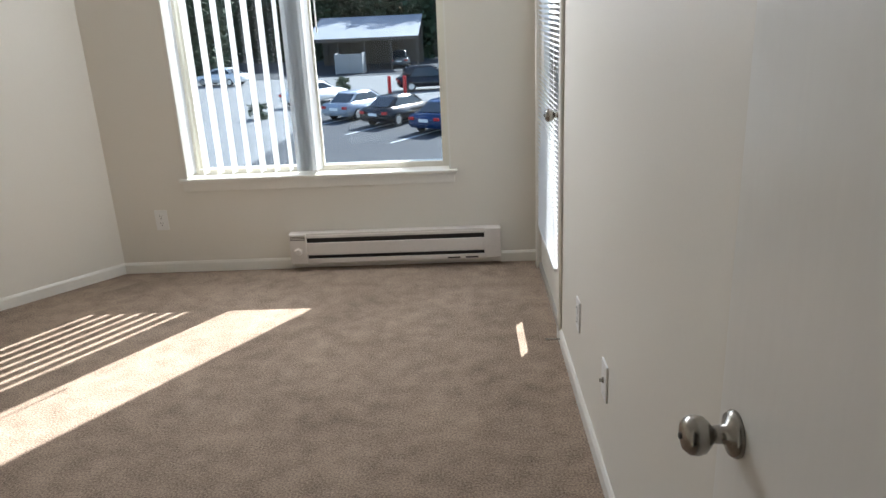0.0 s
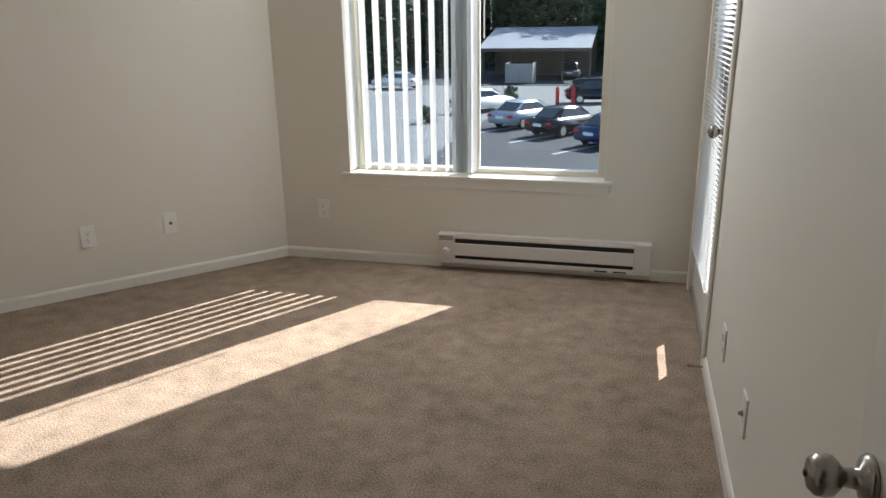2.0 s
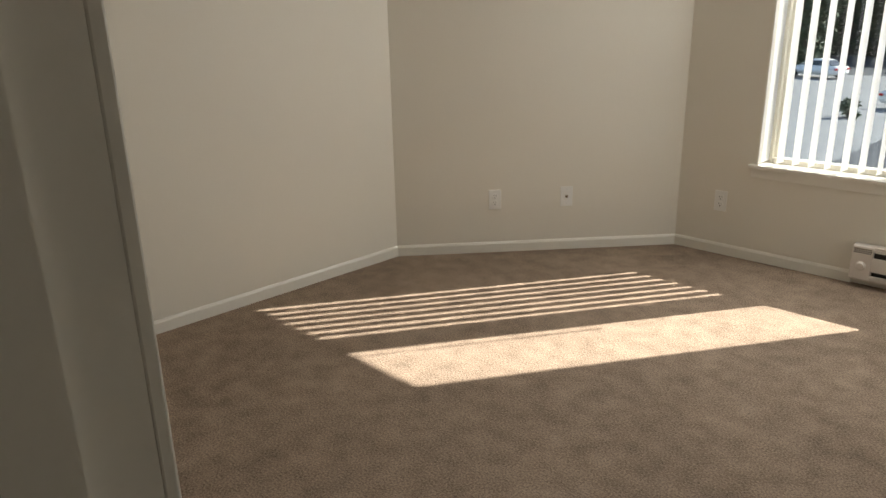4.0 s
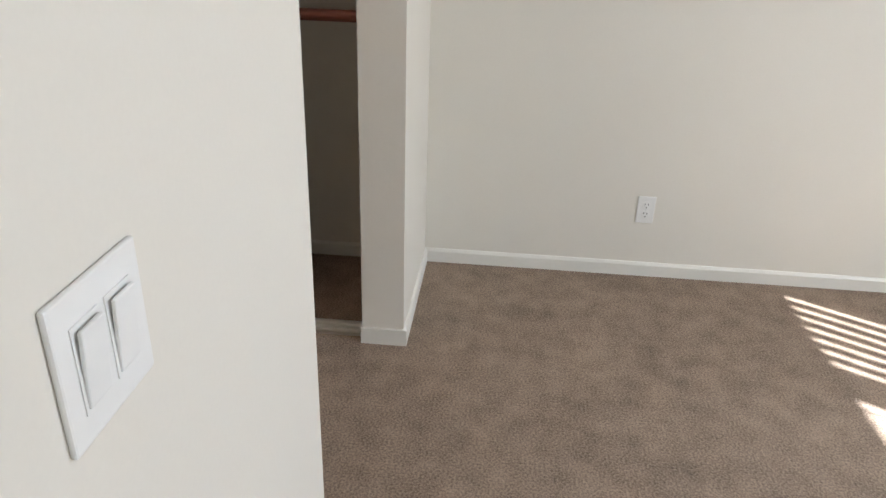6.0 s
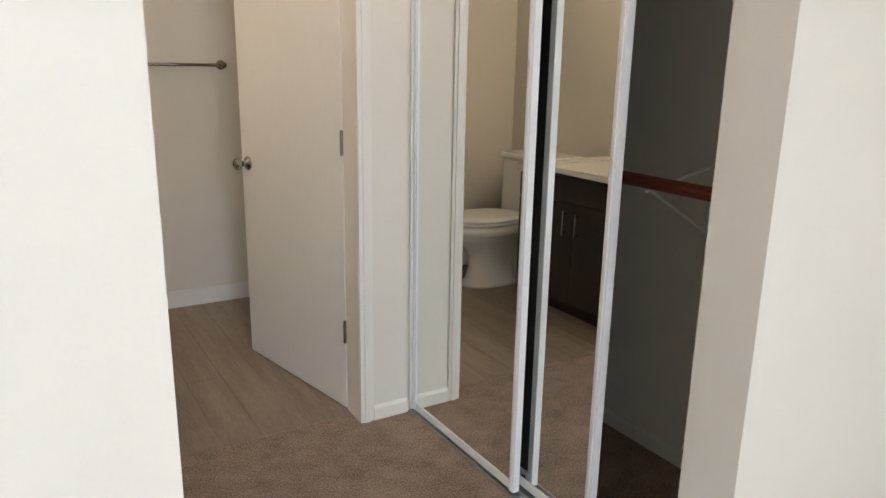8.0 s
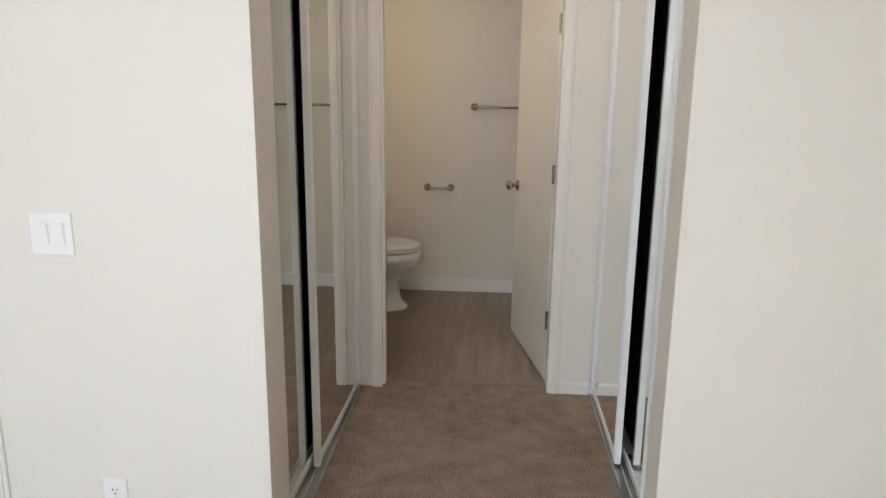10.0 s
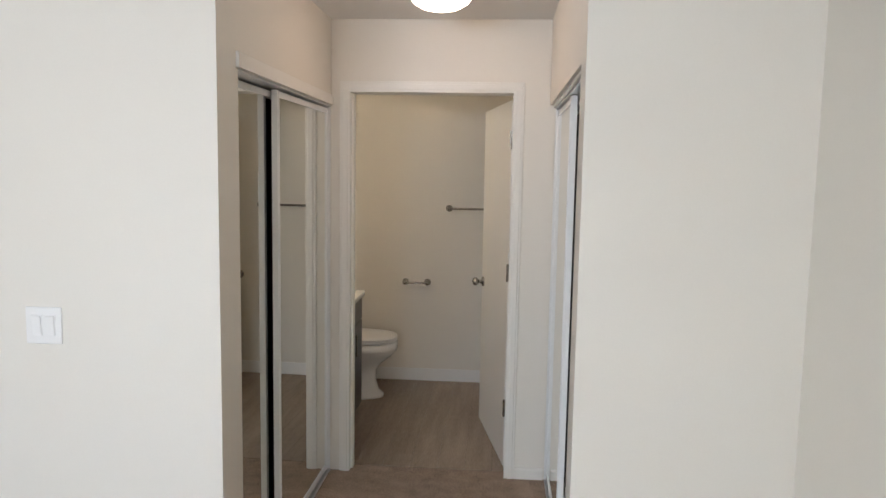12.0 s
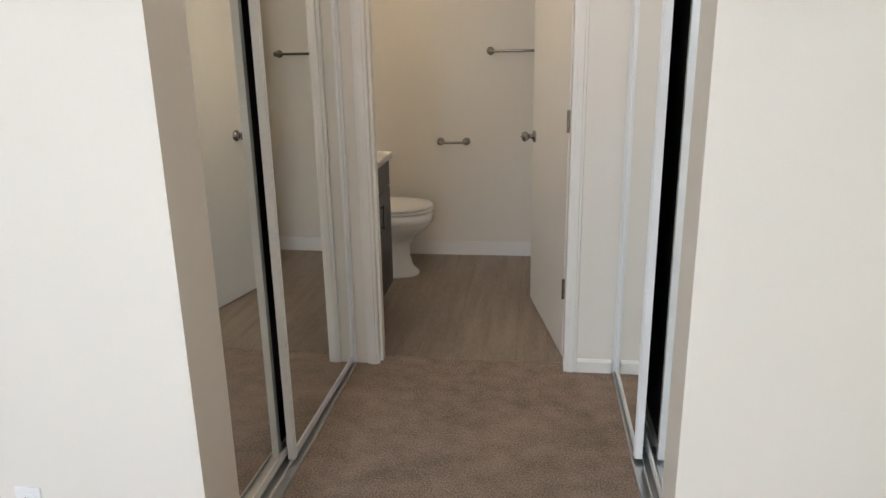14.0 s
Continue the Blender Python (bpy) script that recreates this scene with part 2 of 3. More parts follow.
structure(boxes("wall_closet_east", [(AL, AL + 0.1, CE0, -T, 0, AC), (AL, AL + 0.1, CO1, CE0, CT, AC), (-0.22, -0.12, AY - T, -T, 0, CZ)], WALL), "cream wall and header around the east closet")
structure(boxes("wall_closet_west", [(AR - 0.17, AR, CO0, -T, 0, AC), (AR - 0.17, AR, CO1, CO0, CT, AC), (LX - T, LX, AY - T, -T, 0, CZ)], WALL), "cream wall and header around the west closet")
BX0, BX1 = -0.915, -1.755  # bathroom doorway
structure(boxes("wall_bathroom_door", [(BX0 + 0.02, -0.12, AY - T, AY, 0, CZ), (LX, BX1 - 0.02, AY - T, AY, 0, CZ), (BX1 - 0.02, BX0 + 0.02, AY - T, AY, 2.052, CZ)], WALL), "cream painted end wall of the alcove with the bathroom doorway")
structure(box("wall_bathroom_far", BW - T, BE + T, BY - T, BY, 0, CZ, WALL), "warm white painted far wall of the bathroom")
structure(box("wall_bathroom_east", BE, BE + T - 0.02, BY, AY - T, 0, CZ, WALL), "warm white painted bathroom wall behind the vanity")
structure(box("wall_bathroom_west", BW - T, BW, BY, AY - T, 0, CZ, WALL), "warm white painted bathroom side wall")
structure(boxes("wall_hall", [(-0.12, 1.7, -2.3, -2.2, 0, CZ), (1.6, 1.7, -2.2, -T, 0, CZ), (RX + 0.16, 1.7, -T, 0, 0, CZ)], WALL), "plain painted walls of the hall")

base = empty("baseboard")
structure(base, "low white painted baseboards along the walls")
HB, TB = 0.062, 0.012


def baseboard(x0, y0, x1, y1):
    """A board along a wall whose room side lies to the left of the run."""
    d = Vector((x1 - x0, y1 - y0, 0))
    bm = prism([(0, 0), (TB, 0), (TB, HB - 0.012), (TB * 0.45, HB), (0, HB)], 0, d.length)
    bm.transform(Matrix.Translation((x0, y0, 0)) @ Matrix.Rotation(math.atan2(d.y, d.x) - math.pi / 2, 4, "Z") @ Matrix.Diagonal((-1, 1, 1, 1)))
    bmesh.ops.recalc_face_normals(bm, faces=bm.faces)
    part("board", bm, TRIM, base)


baseboard(LX, DIAG_A[1], LX, 0.0)
baseboard(DIAG_B[0], DIAG_B[1], *DIAG_A)
baseboard(-0.55, WY, DIAG_B[0], WY)
baseboard(RX, WY, 0.63, WY)
baseboard(RX, 0.06, RX, PY0 - 0.06)
baseboard(LX, 0, AR, 0)
baseboard(AL, 0, DX0 - 0.06, 0)
baseboard(AR - 0.022, AY, BX1 - 0.057, AY)
baseboard(LX, -T, LX, AY)
cove = boxes("trim", [(BW, BE, BY, BY + 0.006, 0, 0.1), (BW, BW + 0.006, BY, AY - T, 0, 0.1)], PLASTIC)
structure(cove, "white vinyl cove base along the bathroom wall")
box("stub_board", AR + 0.001, AR + TB, -0.15, TB, 0, HB, TRIM, base).name = "board"

# ---- bathroom plank floor ----
bath_floor = box("floor_bathroom", BW, BE, BY, AY - 0.075, -0.2, -0.003, DARK)
structure(bath_floor, "brown wood-look vinyl plank floor of the bathroom")


def door_casing(name, x0, x1, y, side, top, label, w=0.057):
    """Casing boards round a doorway in a wall across y; side is +1 or -1, the way that they face."""
    e = empty(name)
    structure(e, label)
    for a, b, c, d in ((x0 - w, x0, 0, top), (x1, x1 + w, 0, top), (x0 - w, x1 + w, top, top + w)):
        bm = bmesh.new()
        add_box(bm, a, b, y, y + side * 0.011, c, d, 0.002)
        u0, u1 = (a + 0.012, b - 0.016) if c == 0 else (a, b)
        if c == 0:
            add_box(bm, u0, u1, y + side * 0.0112, y + side * 0.016, 0, d - 0.0, 0.002)
        else:
            add_box(bm, a + 0.012, b - 0.012, y + side * 0.0112, y + side * 0.016, c + 0.014, d - 0.012, 0.002)
        part("casing_board", bm, TRIM, e)
    return e


# bathroom doorway
bc = door_casing("trim_bathroom_doorway", BX1, BX0, AY, 1, 2.033, "white painted casing round the bathroom doorway", 0.055)
for r in ((BX0, BX0 + 0.02, AY - T, AY, 0, 2.052), (BX1 - 0.02, BX1, AY - T, AY, 0, 2.052), (BX1, BX0, AY - T, AY, 2.033, 2.052)):
    box("jamb", *r, TRIM, bc)
box("stop", BX0 - 0.011, BX0, AY - T + 0.04, AY - 0.03, 0, 2.03, TRIM, bc)
# entrance doorway
ec = door_casing("trim_entrance_doorway", DX0, DX1, 0, 1, 2.05, "white painted casing and jamb of the bedroom doorway", 0.03)
for r in ((DX0 - 0.02, DX0, -T, 0, 0, 2.07), (DX1, DX1 + 0.02, -T, 0, 0, 2.07), (DX0, DX1, -T, 0, 2.05, 2.07)):
    box("jamb", *r, TRIM, ec)
box("stop", DX0, DX0 + 0.011, -0.085, -0.045, 0, 2.05, TRIM, ec)
box("strike_plate", DX0, DX0 + 0.002, -0.03, -0.008, 0.9, 0.96, NICKEL, ec)


def knob_parts(parent, m, label="round brushed nickel knob"):
    m = m @ Matrix.Diagonal((0.94, 0.94, 0.94, 1))
    k = part("door_knob", lathe([(0.033, 0), (0.034, 0.004), (0.03, 0.011), (0.014, 0.016), (0.012, 0.034), (0.018, 0.038), (0.026, 0.046), (0.0285, 0.056), (0.027, 0.066), (0.02, 0.074), (0.008, 0.077)], 28, m), NICKEL, parent, label, True)
    part("lock_button", lathe([(0.005, 0.0765), (0.005, 0.079), (0.003, 0.08)], 12, m), DARK, k)
    return k


def leaf_door(name, w, h, m, label, kz=0.935, side=1):
    """A flush leaf that hangs at the origin and reaches along +x; its thickness runs to -y times side."""
    e = empty(name, m)
    structure(e, label)
    box("leaf", 0, w, -0.035 * side, 0, 0.012, h, DOOR, e, 0.0015)
    knob_parts(e, pose(w - 0.062, 0, kz, -90 * side, 0, 0))
    knob_parts(e, pose(w - 0.062, -0.035 * side, kz, 90 * side, 0, 0))
    box("latch_plate", w, w + 0.0015, -0.03 * side, -0.006 * side, 0.905, 0.965, NICKEL, e)
    for z in (0.3, 1.05, 1.76):
        box("hinge", -0.004, 0.0, -0.033 * side, 0.002 * side, z, z + 0.09, NICKEL, e, 0.001)
        part("hinge_pin", rod((-0.003, 0.004 * side, z - 0.003), (-0.003, 0.004 * side, z + 0.093), 0.006), NICKEL, e)
    return e


leaf_door("door_bathroom", 0.81, 2.015, Matrix.Translation((BX1 + 0.004, AY - T - 0.004, 0)) @ Matrix.Rotation(radians(-79), 4, "Z"), "off-white flush bathroom door standing open", side=1)
leaf_door("door_bedroom", 0.79, 2.03, Matrix.Translation((DX1 - 0.022, 0.012, 0)) @ Matrix.Rotation(radians(90.3), 4, "Z"), "off-white flush bedroom door standing open along the wall", kz=0.832)


# ---- mirrored closet doors ----
def mirror_door(name, w, h, m, label):
    """Framed mirror panel along +x from the origin, its face towards -y."""
    e = empty(name, m)
    tagged(e, label, "closet door", "mirrored closet doors")
    s, d = 0.026, 0.026
    box("mirror", s - 0.006, w - s + 0.006, 0.006, 0.012, 0.03, h - 0.03, MIRROR, e)
    box("backing", s - 0.006, w - s + 0.006, 0.0125, 0.016, 0.03, h - 0.03, DARK, e)
    for x in (0, w - s):
        bm = bmesh.new()
        add_box(bm, x, x + s, 0, d, 0, h, 0.002)
        add_box(bm, x + 0.008, x + s - 0.008, -0.003, 0.002, 0.004, h - 0.004, 0.001)
        part("stile", bm, WHITE_METAL, e)
    for z0, z1 in ((0.004, 0.034), (h - 0.03, h - 0.004)):
        box("rail", s, w - s, 0.002, d - 0.002, z0, z1, WHITE_METAL, e, 0.001)
    for x in (0.03, w - 0.05):
        part("roller", lathe([(0.006, 0), (0.012, 0.002), (0.012, 0.01), (0.006, 0.012)], 14, pose(x + 0.01, d + 0.001, 0.014, -90, 0, 0)), DARK, e)
    return e


def closet(x, sgn, far, near, words):
    """Tracks, fascia and two sliding doors of a closet; sgn is the way into it."""
    near_y = CE0 if sgn > 0 else CO0
    turn = Matrix.Rotation(radians(-91 if sgn > 0 else 90), 4, "Z")  # the east doors hang slightly askew
    h = CT - 0.04
    for (y0, y1), off in ((far, 0.012), (near, 0.058)):
        o = y1 if sgn > 0 else y0
        mirror_door("mirror_door", abs(y1 - y0), h, Matrix.Translation((x + sgn * off + (abs(y1 - y0) * 0.0175 if sgn > 0 else 0), o, 0.016)) @ turn, "white-framed sliding mirror door " + words)
    t = empty("trim_track_" + ("east" if sgn > 0 else "west"))
    structure(t, "white closet fascia with aluminium top and bottom tracks")
    a, b = sorted((x + sgn * 0.004, x + sgn * 0.09))
    for u in (0.006, 0.044, 0.082):
        box("bottom_rail", x + sgn * u - 0.0025, x + sgn * u + 0.0025, CO1, near_y, 0.002, 0.014, ALU, t)
    box("bottom_plate", a, b, CO1, near_y, 0, 0.002, ALU, t)
    box("top_track", a, b, CO1, near_y, CT - 0.02, CT - 0.001, ALU, t)
    box("fascia", x - sgn * 0.012, x + sgn * 0.002, AY + 0.018, near_y + 0.02, CT - 0.012, CT + 0.04, TRIM, t, 0.002)
    box("jamb", x + sgn * 0.003, x + sgn * 0.08, near_y - 0.008, near_y, 0.014, CT - 0.02, WHITE_METAL, t)
    box("jamb", x + sgn * 0.003, x + sgn * 0.08, CO1, CO1 + 0.008, 0.014, CT - 0.02, WHITE_METAL, t)


closet(AL, 1, (CO1 + 0.01, -0.70), (-0.93, CE0 - 0.01), "of the east closet, part overlapped")
closet(AR - 0.026, -1, (CO1 + 0.01, -0.825), (-1.33, -0.515), "of the west closet, pushed back from an open gap")

# closet rods with their brackets
for x, xw in ((-2.27, LX), (-0.5, -0.22)):
    r = empty("closet_rod")
    tagged(r, "red-brown wooden closet rod on white wall brackets", "closet rod", "closet rods")
    part("pole", rod((x, AY + 0.005, 1.065), (x, -T - 0.005, 1.065), 0.02), ROD, r)
    for y in (-0.62, -1.2):
        b = part("bracket", rod((x, y, 1.043), (xw - 0.0 if x > xw else xw, y, 0.84), 0.005, 8), WHITE_METAL, r, "white steel bracket")
        part("hook", rod((x, y, 1.041), (xw, y, 1.115), 0.005, 8), WHITE_METAL, r)
        box("hook_plate", x - 0.028, x + 0.028, y - 0.012, y + 0.012, 1.039, 1.045, WHITE_METAL, r)

# ---- alcove ceiling lamp ----
lamp = empty("ceiling_light", pose(-1.43, -0.88, AC))
tagged(lamp, "round white glass dome light glowing on the alcove ceiling", "ceiling light")
part("dome", lathe([(0.14, -0.018), (0.135, -0.04), (0.115, -0.07), (0.08, -0.09), (0.04, -0.1), (0.005, -0.102)], 32), LAMP, lamp, "glowing opal glass dome", True)
part("pan", lathe([(0.15, -0.02), (0.152, -0.004), (0.15, 0)], 32), WHITE_METAL, lamp)


# ---- wall plates ----
def plate(name, m, kind, label, category, w=0.072, h=0.117):
    """A wall plate whose face looks to -y; the origin is its centre on the wall."""
    e = empty(name, m)
    tagged(e, label, category)
    box("cover", -w / 2, w / 2, -0.006, 0, -h / 2, h / 2, PLASTIC, e, 0.0025)
    if kind == "outlet":
        for z in (-0.02, 0.02):
            s = part("socket", lathe([(0.0172, 0), (0.0172, 0.0018), (0.016, 0.0024)], 20, pose(0, -0.006, z, 90, 0, 0)), PLASTIC, e)
            for x, hh in ((-0.0065, 0.009), (0.0065, 0.007)):
                box("slot", x - 0.0013, x + 0.0013, -0.0088, -0.008, z + 0.001, z + 0.001 + hh, DARK, s)
            part("earth_hole", lathe([(0.0028, 0), (0.0028, 0.0006)], 10, pose(0, -0.0084, z - 0.008, 90, 0, 0)), DARK, s)
        part("screw", lathe([(0.003, 0), (0.002, 0.0012)], 10, pose(0, -0.006, 0, 90, 0, 0)), ALU, e)
    elif kind == "jack":
        part("jack", lathe([(0.009, 0), (0.009, 0.004), (0.005, 0.0045), (0.005, 0.012), (0.002, 0.012)], 14, pose(0, -0.006, 0, 90, 0, 0)), NICKEL, e)
        for z in (-0.042, 0.042):
            part("screw", lathe([(0.003, 0), (0.002, 0.0012)], 10, pose(0, -0.006, z, 90, 0, 0)), ALU, e)
    elif kind == "switch":
        for x in (-0.023, 0.023):
            box("bezel", x - 0.0185, x + 0.0185, -0.0072, -0.006, -0.036, 0.036, PLASTIC, e)
            bm = bmesh.new()
            add_box(bm, -0.0155, 0.0155, -0.004, 0, -0.0325, 0.0325, 0.0015)
            bm.transform(pose(x, -0.0072, 0, 4, 0, 0))
            part("rocker", bm, PLASTIC, e)
    return e


plate("wall_outlet", pose(-1.27, WY, 0.31), "outlet", "white double wall outlet below the window", "outlet")
plate("wall_outlet", DM @ pose(0.577, 0, 0.318), "outlet", "white double wall outlet on the slanting wall", "outlet")
plate("cable_plate", DM @ pose(0.999, 0, 0.322), "jack", "white cable plate with a metal jack on the slanting wall", "wall plate")
plate("wall_outlet", pose(LX, 0.912, 0.302, 0, 0, 90), "outlet", "white double wall outlet low on the plain wall", "outlet")
plate("cable_plate", pose(RX, 1.79, 0.331, 0, 0, -90), "jack", "white cable plate low beside the patio door", "wall plate")
plate("wall_outlet", pose(RX, 2.282, 0.322, 0, 0, -90), "outlet", "white wall outlet low near the patio door", "outlet")
plate("light_switch", pose(-0.225, 0, 1.11, 0, 0, 180), "switch", "white double rocker light switch", "light switch", 0.122, 0.122)
plate("wall_outlet", pose(-0.335, 0, 0.30, 0, 0, 180), "outlet", "white double wall outlet below the light switch", "outlet")

# ---- baseboard heater ----
H0, H1 = -0.55, 0.625
heater = empty("baseboard_heater", pose(0, WY, 0))
tagged(heater, "long white electric baseboard heater with dark slots", "heater")
box("back_panel", H0, H1, -0.012, -0.001, 0.045, 0.215, HEATER_METAL, heater)
box("grille_core", H0 + 0.08, H1 - 0.08, -0.04, -0.013, 0.06, 0.205, DARK, heater)
box("front_panel", H0 + 0.095, H1 - 0.09, -0.066, -0.058, 0.092, 0.165, HEATER_METAL, heater, 0.003)
box("top_lip", H0, H1, -0.055, -0.012, 0.205, 0.217, HEATER_METAL, heater, 0.003)
box("top_bar", H0 + 0.095, H1 - 0.09, -0.06, -0.052, 0.19, 0.206, HEATER_METAL, heater, 0.002)
box("bottom_lip", H0, H1, -0.06, -0.012, 0.04, 0.052, HEATER_METAL, heater, 0.003)
box("bottom_bar", H0 + 0.095, H1 - 0.09, -0.066, -0.058, 0.048, 0.072, HEATER_METAL, heater, 0.002)
cap = box("end_cap", H0, H0 + 0.095, -0.066, -0.012, 0.043, 0.216, HEATER_METAL, heater, 0.004)
box("end_cap", H1 - 0.09, H1, -0.066, -0.012, 0.043, 0.216, HEATER_METAL, heater, 0.004)
part("dial", lathe([(0.024, 0), (0.024, 0.004), (0.019, 0.006), (0.018, 0.016), (0.012, 0.017)], 24, pose(H0 + 0.047, -0.066, 0.115, 90, 0, 0)), HEATER_METAL, cap, "round thermostat knob")
for i in range(8):
    for j in range(3):
        box("vent_hole", H0 + 0.008 + i * 0.0102 + (j % 2) * 0.003, H0 + 0.015 + i * 0.0102 + (j % 2) * 0.003, -0.0668, -0.064, 0.181 + j * 0.009, 0.1865 + j * 0.009, DARK, cap)
for x in (0.33, 0.43):
    box("rating_label", x, x + 0.07, -0.0666, -0.0655, 0.049, 0.058, DARK, heater)

# ---- bedroom window ----
win = empty("window_1")
structure(win, "wide sliding window with cream vinyl frame and glass")
GY = WY + 0.12
XM = -0.39
box("window_sill", OX0 - 0.035, OX1 + 0.035, WY - 0.03, WY + 0.1, OZ0 - 0.003, OZ0 + 0.016, TRIM, win, 0.004)
box("apron", OX0 - 0.02, OX1 + 0.02, WY - 0.011, WY - 0.001, OZ0 - 0.055, OZ0 - 0.003, TRIM, win, 0.002)
F = 0.045
for r in ((OX0, OX0 + F, OZ0, OZ1), (OX1 - F, OX1, OZ0, OZ1), (OX0 + F, OX1 - F, OZ0 + 0.0, OZ0 + F), (OX0 + F, OX1 - F, OZ1 - F, OZ1), (XM - 0.03, XM + 0.03, OZ0 + F, OZ1 - F)):
    box("window_frame", r[0], r[1], GY - 0.03, GY + 0.03, r[2], r[3], VINYL_WIN, win, 0.003)
for a, b, y in ((OX0 + F, XM - 0.03, GY + 0.01), (XM + 0.03, OX1 - F, GY - 0.01)):
    box("sash", a, a + 0.02, y - 0.012, y + 0.012, OZ0 + F, OZ1 - F, VINYL_WIN, win)
    p = box("pane", a, b, y - 0.002, y + 0.002, OZ0 + F, OZ1 - F, PANE, win)
    p.visible_shadow = False
for x in (OX0, OX1):
    s = 1 if x == OX0 else -1
    box("reveal_trim", x - s * 0.001, x + s * 0.008, WY - 0.004, WY + 0.088, OZ0 + 0.016, OZ1, TRIM, win)

# vertical blind
blind = empty("vertical_blind", pose(0, WY + 0.035, 0))
tagged(blind, "white vertical vinyl blind, half drawn across the window", "blind")
box("head_rail", OX0 + 0.01, OX1 - 0.01, -0.022, 0.022, OZ1 - 0.045, OZ1 - 0.002, WHITE_METAL, blind, 0.003)
bm = bmesh.new()
n = 6
for i in range(n):
    u0, u1 = -0.0445 + 0.089 * i / n, -0.0445 + 0.089 * (i + 1) / n
    c0, c1 = 0.007 * (1 - (u0 / 0.0445) ** 2), 0.007 * (1 - (u1 / 0.0445) ** 2)
    for k in (0, 0.0012):
        q = [bm.verts.new(v) for v in ((u0, c0 + k, 0), (u1, c1 + k, 0), (u1, c1 + k, 1.70), (u0, c0 + k, 1.70))]
        bm.faces.new(q if k == 0 else q[::-1])
slat_mesh = bpy.data.meshes.new("slat")
bm.to_mesh(slat_mesh)
bm.free()
slat_mesh.materials.append(SLAT)
rng = random.Random(3)
places = [(OX0 + 0.03 + i * 0.079, 88 + rng.uniform(-3, 3)) for i in range(8)] + [(-0.452 + i * 0.019, 60 + i * 4) for i in range(6)]
for x, a in places:
    s = new("slat", slat_mesh)
    s.parent = blind
    s.matrix_basis = pose(x, 0, OZ0 + 0.03, 0, 0, a)
part("wand", rod((-0.30, -0.02, 1.28), (-0.30, -0.02, 2.27), 0.004, 8), WHITE_METAL, blind)

# ---- patio door in the right wall ----
pd = empty("door_patio")
structure(pd, "white patio door with full glass and white mini blind")
PX = RX + 0.012
for a, b, c, d in ((PY0 - 0.055, PY0, 0, 2.06), (PY1, PY1 + 0.055, 0, 2.06), (PY0 - 0.055, PY1 + 0.055, 2.06, 2.115)):
    box("casing_board", RX - 0.014, RX - 0.001, a, b, c, d, TRIM, pd, 0.003)
box("threshold", RX, RX + 0.16, PY0, PY1, 0, 0.03, ALU, pd)
for r in ((PY0 + 0.004, PY0 + 0.115, 0.035, 2.05), (PY1 - 0.115, PY1 - 0.004, 0.035, 2.05), (PY0 + 0.115, PY1 - 0.115, 0.035, 0.24), (PY0 + 0.115, PY1 - 0.115, 1.93, 2.05)):
    box("door_frame", PX, PX + 0.044, r[0], r[1], r[2], r[3], TRIM, pd, 0.002)
box("pane", PX + 0.02, PX + 0.024, PY0 + 0.11, PY1 - 0.11, 0.235, 1.935, PANE, pd).visible_shadow = False
knob_parts(pd, pose(PX, PY0 + 0.075, 0.945, 0, -90, 0))
part("deadbolt", lathe([(0.026, 0), (0.024, 0.012), (0.01, 0.014)], 18, pose(PX, PY0 + 0.075, 1.1, 0, -90, 0)), NICKEL, pd)
mb = empty("mini_blind", pose(PX - 0.006, 0, 0))
tagged(mb, "white aluminium mini blind hanging on the patio door", "blind")
box("head_rail", -0.028, 0, PY0 + 0.10, PY1 - 0.10, 1.93, 1.96, WHITE_METAL, mb, 0.002)
box("bottom_rail", -0.024, -0.004, PY0 + 0.08, PY1 - 0.105, 0.27, 0.282, WHITE_METAL, mb, 0.002)
bm = bmesh.new()
YA, YB, CORDS = PY0 + 0.08, PY1 - 0.105, (2.99, 3.16)
whole = [(YA, YB)]
slotted = [(YA, CORDS[0] - 0.009), (CORDS[0] + 0.009, CORDS[1] - 0.009), (CORDS[1] + 0.009, YB)]
for u0, u1, c0, c1, runs in ((-0.0125, -0.005, 0, 0.0017, whole), (-0.005, 0.0105, 0.0017, 0.0006, slotted), (0.0105, 0.0125, 0.0006, 0, whole)):
    for ya, yb in runs:
        bm.faces.new([bm.verts.new(v) for v in ((u0, ya, c0), (u1, ya, c1), (u1, yb, c1), (u0, yb, c0))])
fin_mesh = bpy.data.meshes.new("fin")
bm.to_mesh(fin_mesh)
bm.free()
fin_mesh.materials.append(SLAT)
for i in range(78):
    s = new("fin", fin_mesh)
    s.parent = mb
    s.matrix_basis = pose(-0.014, 0, 0.29 + i * 0.021, 0, 32 + rng.uniform(-2, 2), 0)
for y in CORDS:
    part("cord", rod((-0.014, y, 0.28), (-0.014, y, 1.93), 0.001, 5), WHITE_METAL, mb)
ds = empty("door_stop", pose(RX - 0.013, PY0 - 0.09, 0.03))
tagged(ds, "thin metal spring door stop on the baseboard", "door stop")
part("spring", rod((0, 0, 0), (-0.06, 0, 0), 0.004, 8), NICKEL, ds)

# ---- bathroom fittings ----


def wall_bar(name, x0, x1, z, label, category):
    e = empty(name, pose(0, BY, 0))
    tagged(e, label, category)
    for x in (x0, x1):
        part("post", lathe([(0.024, 0), (0.026, 0.006), (0.02, 0.012), (0.011, 0.018), (0.01, 0.05), (0.015, 0.056), (0.017, 0.068), (0.012, 0.078), (0.003, 0.08)], 20, pose(x, 0, z, -90, 0, 0)), NICKEL, e, "", True)
    part("bar", rod((x0, 0.062, z), (x1, 0.062, z), 0.0085), NICKEL, e, "", True)


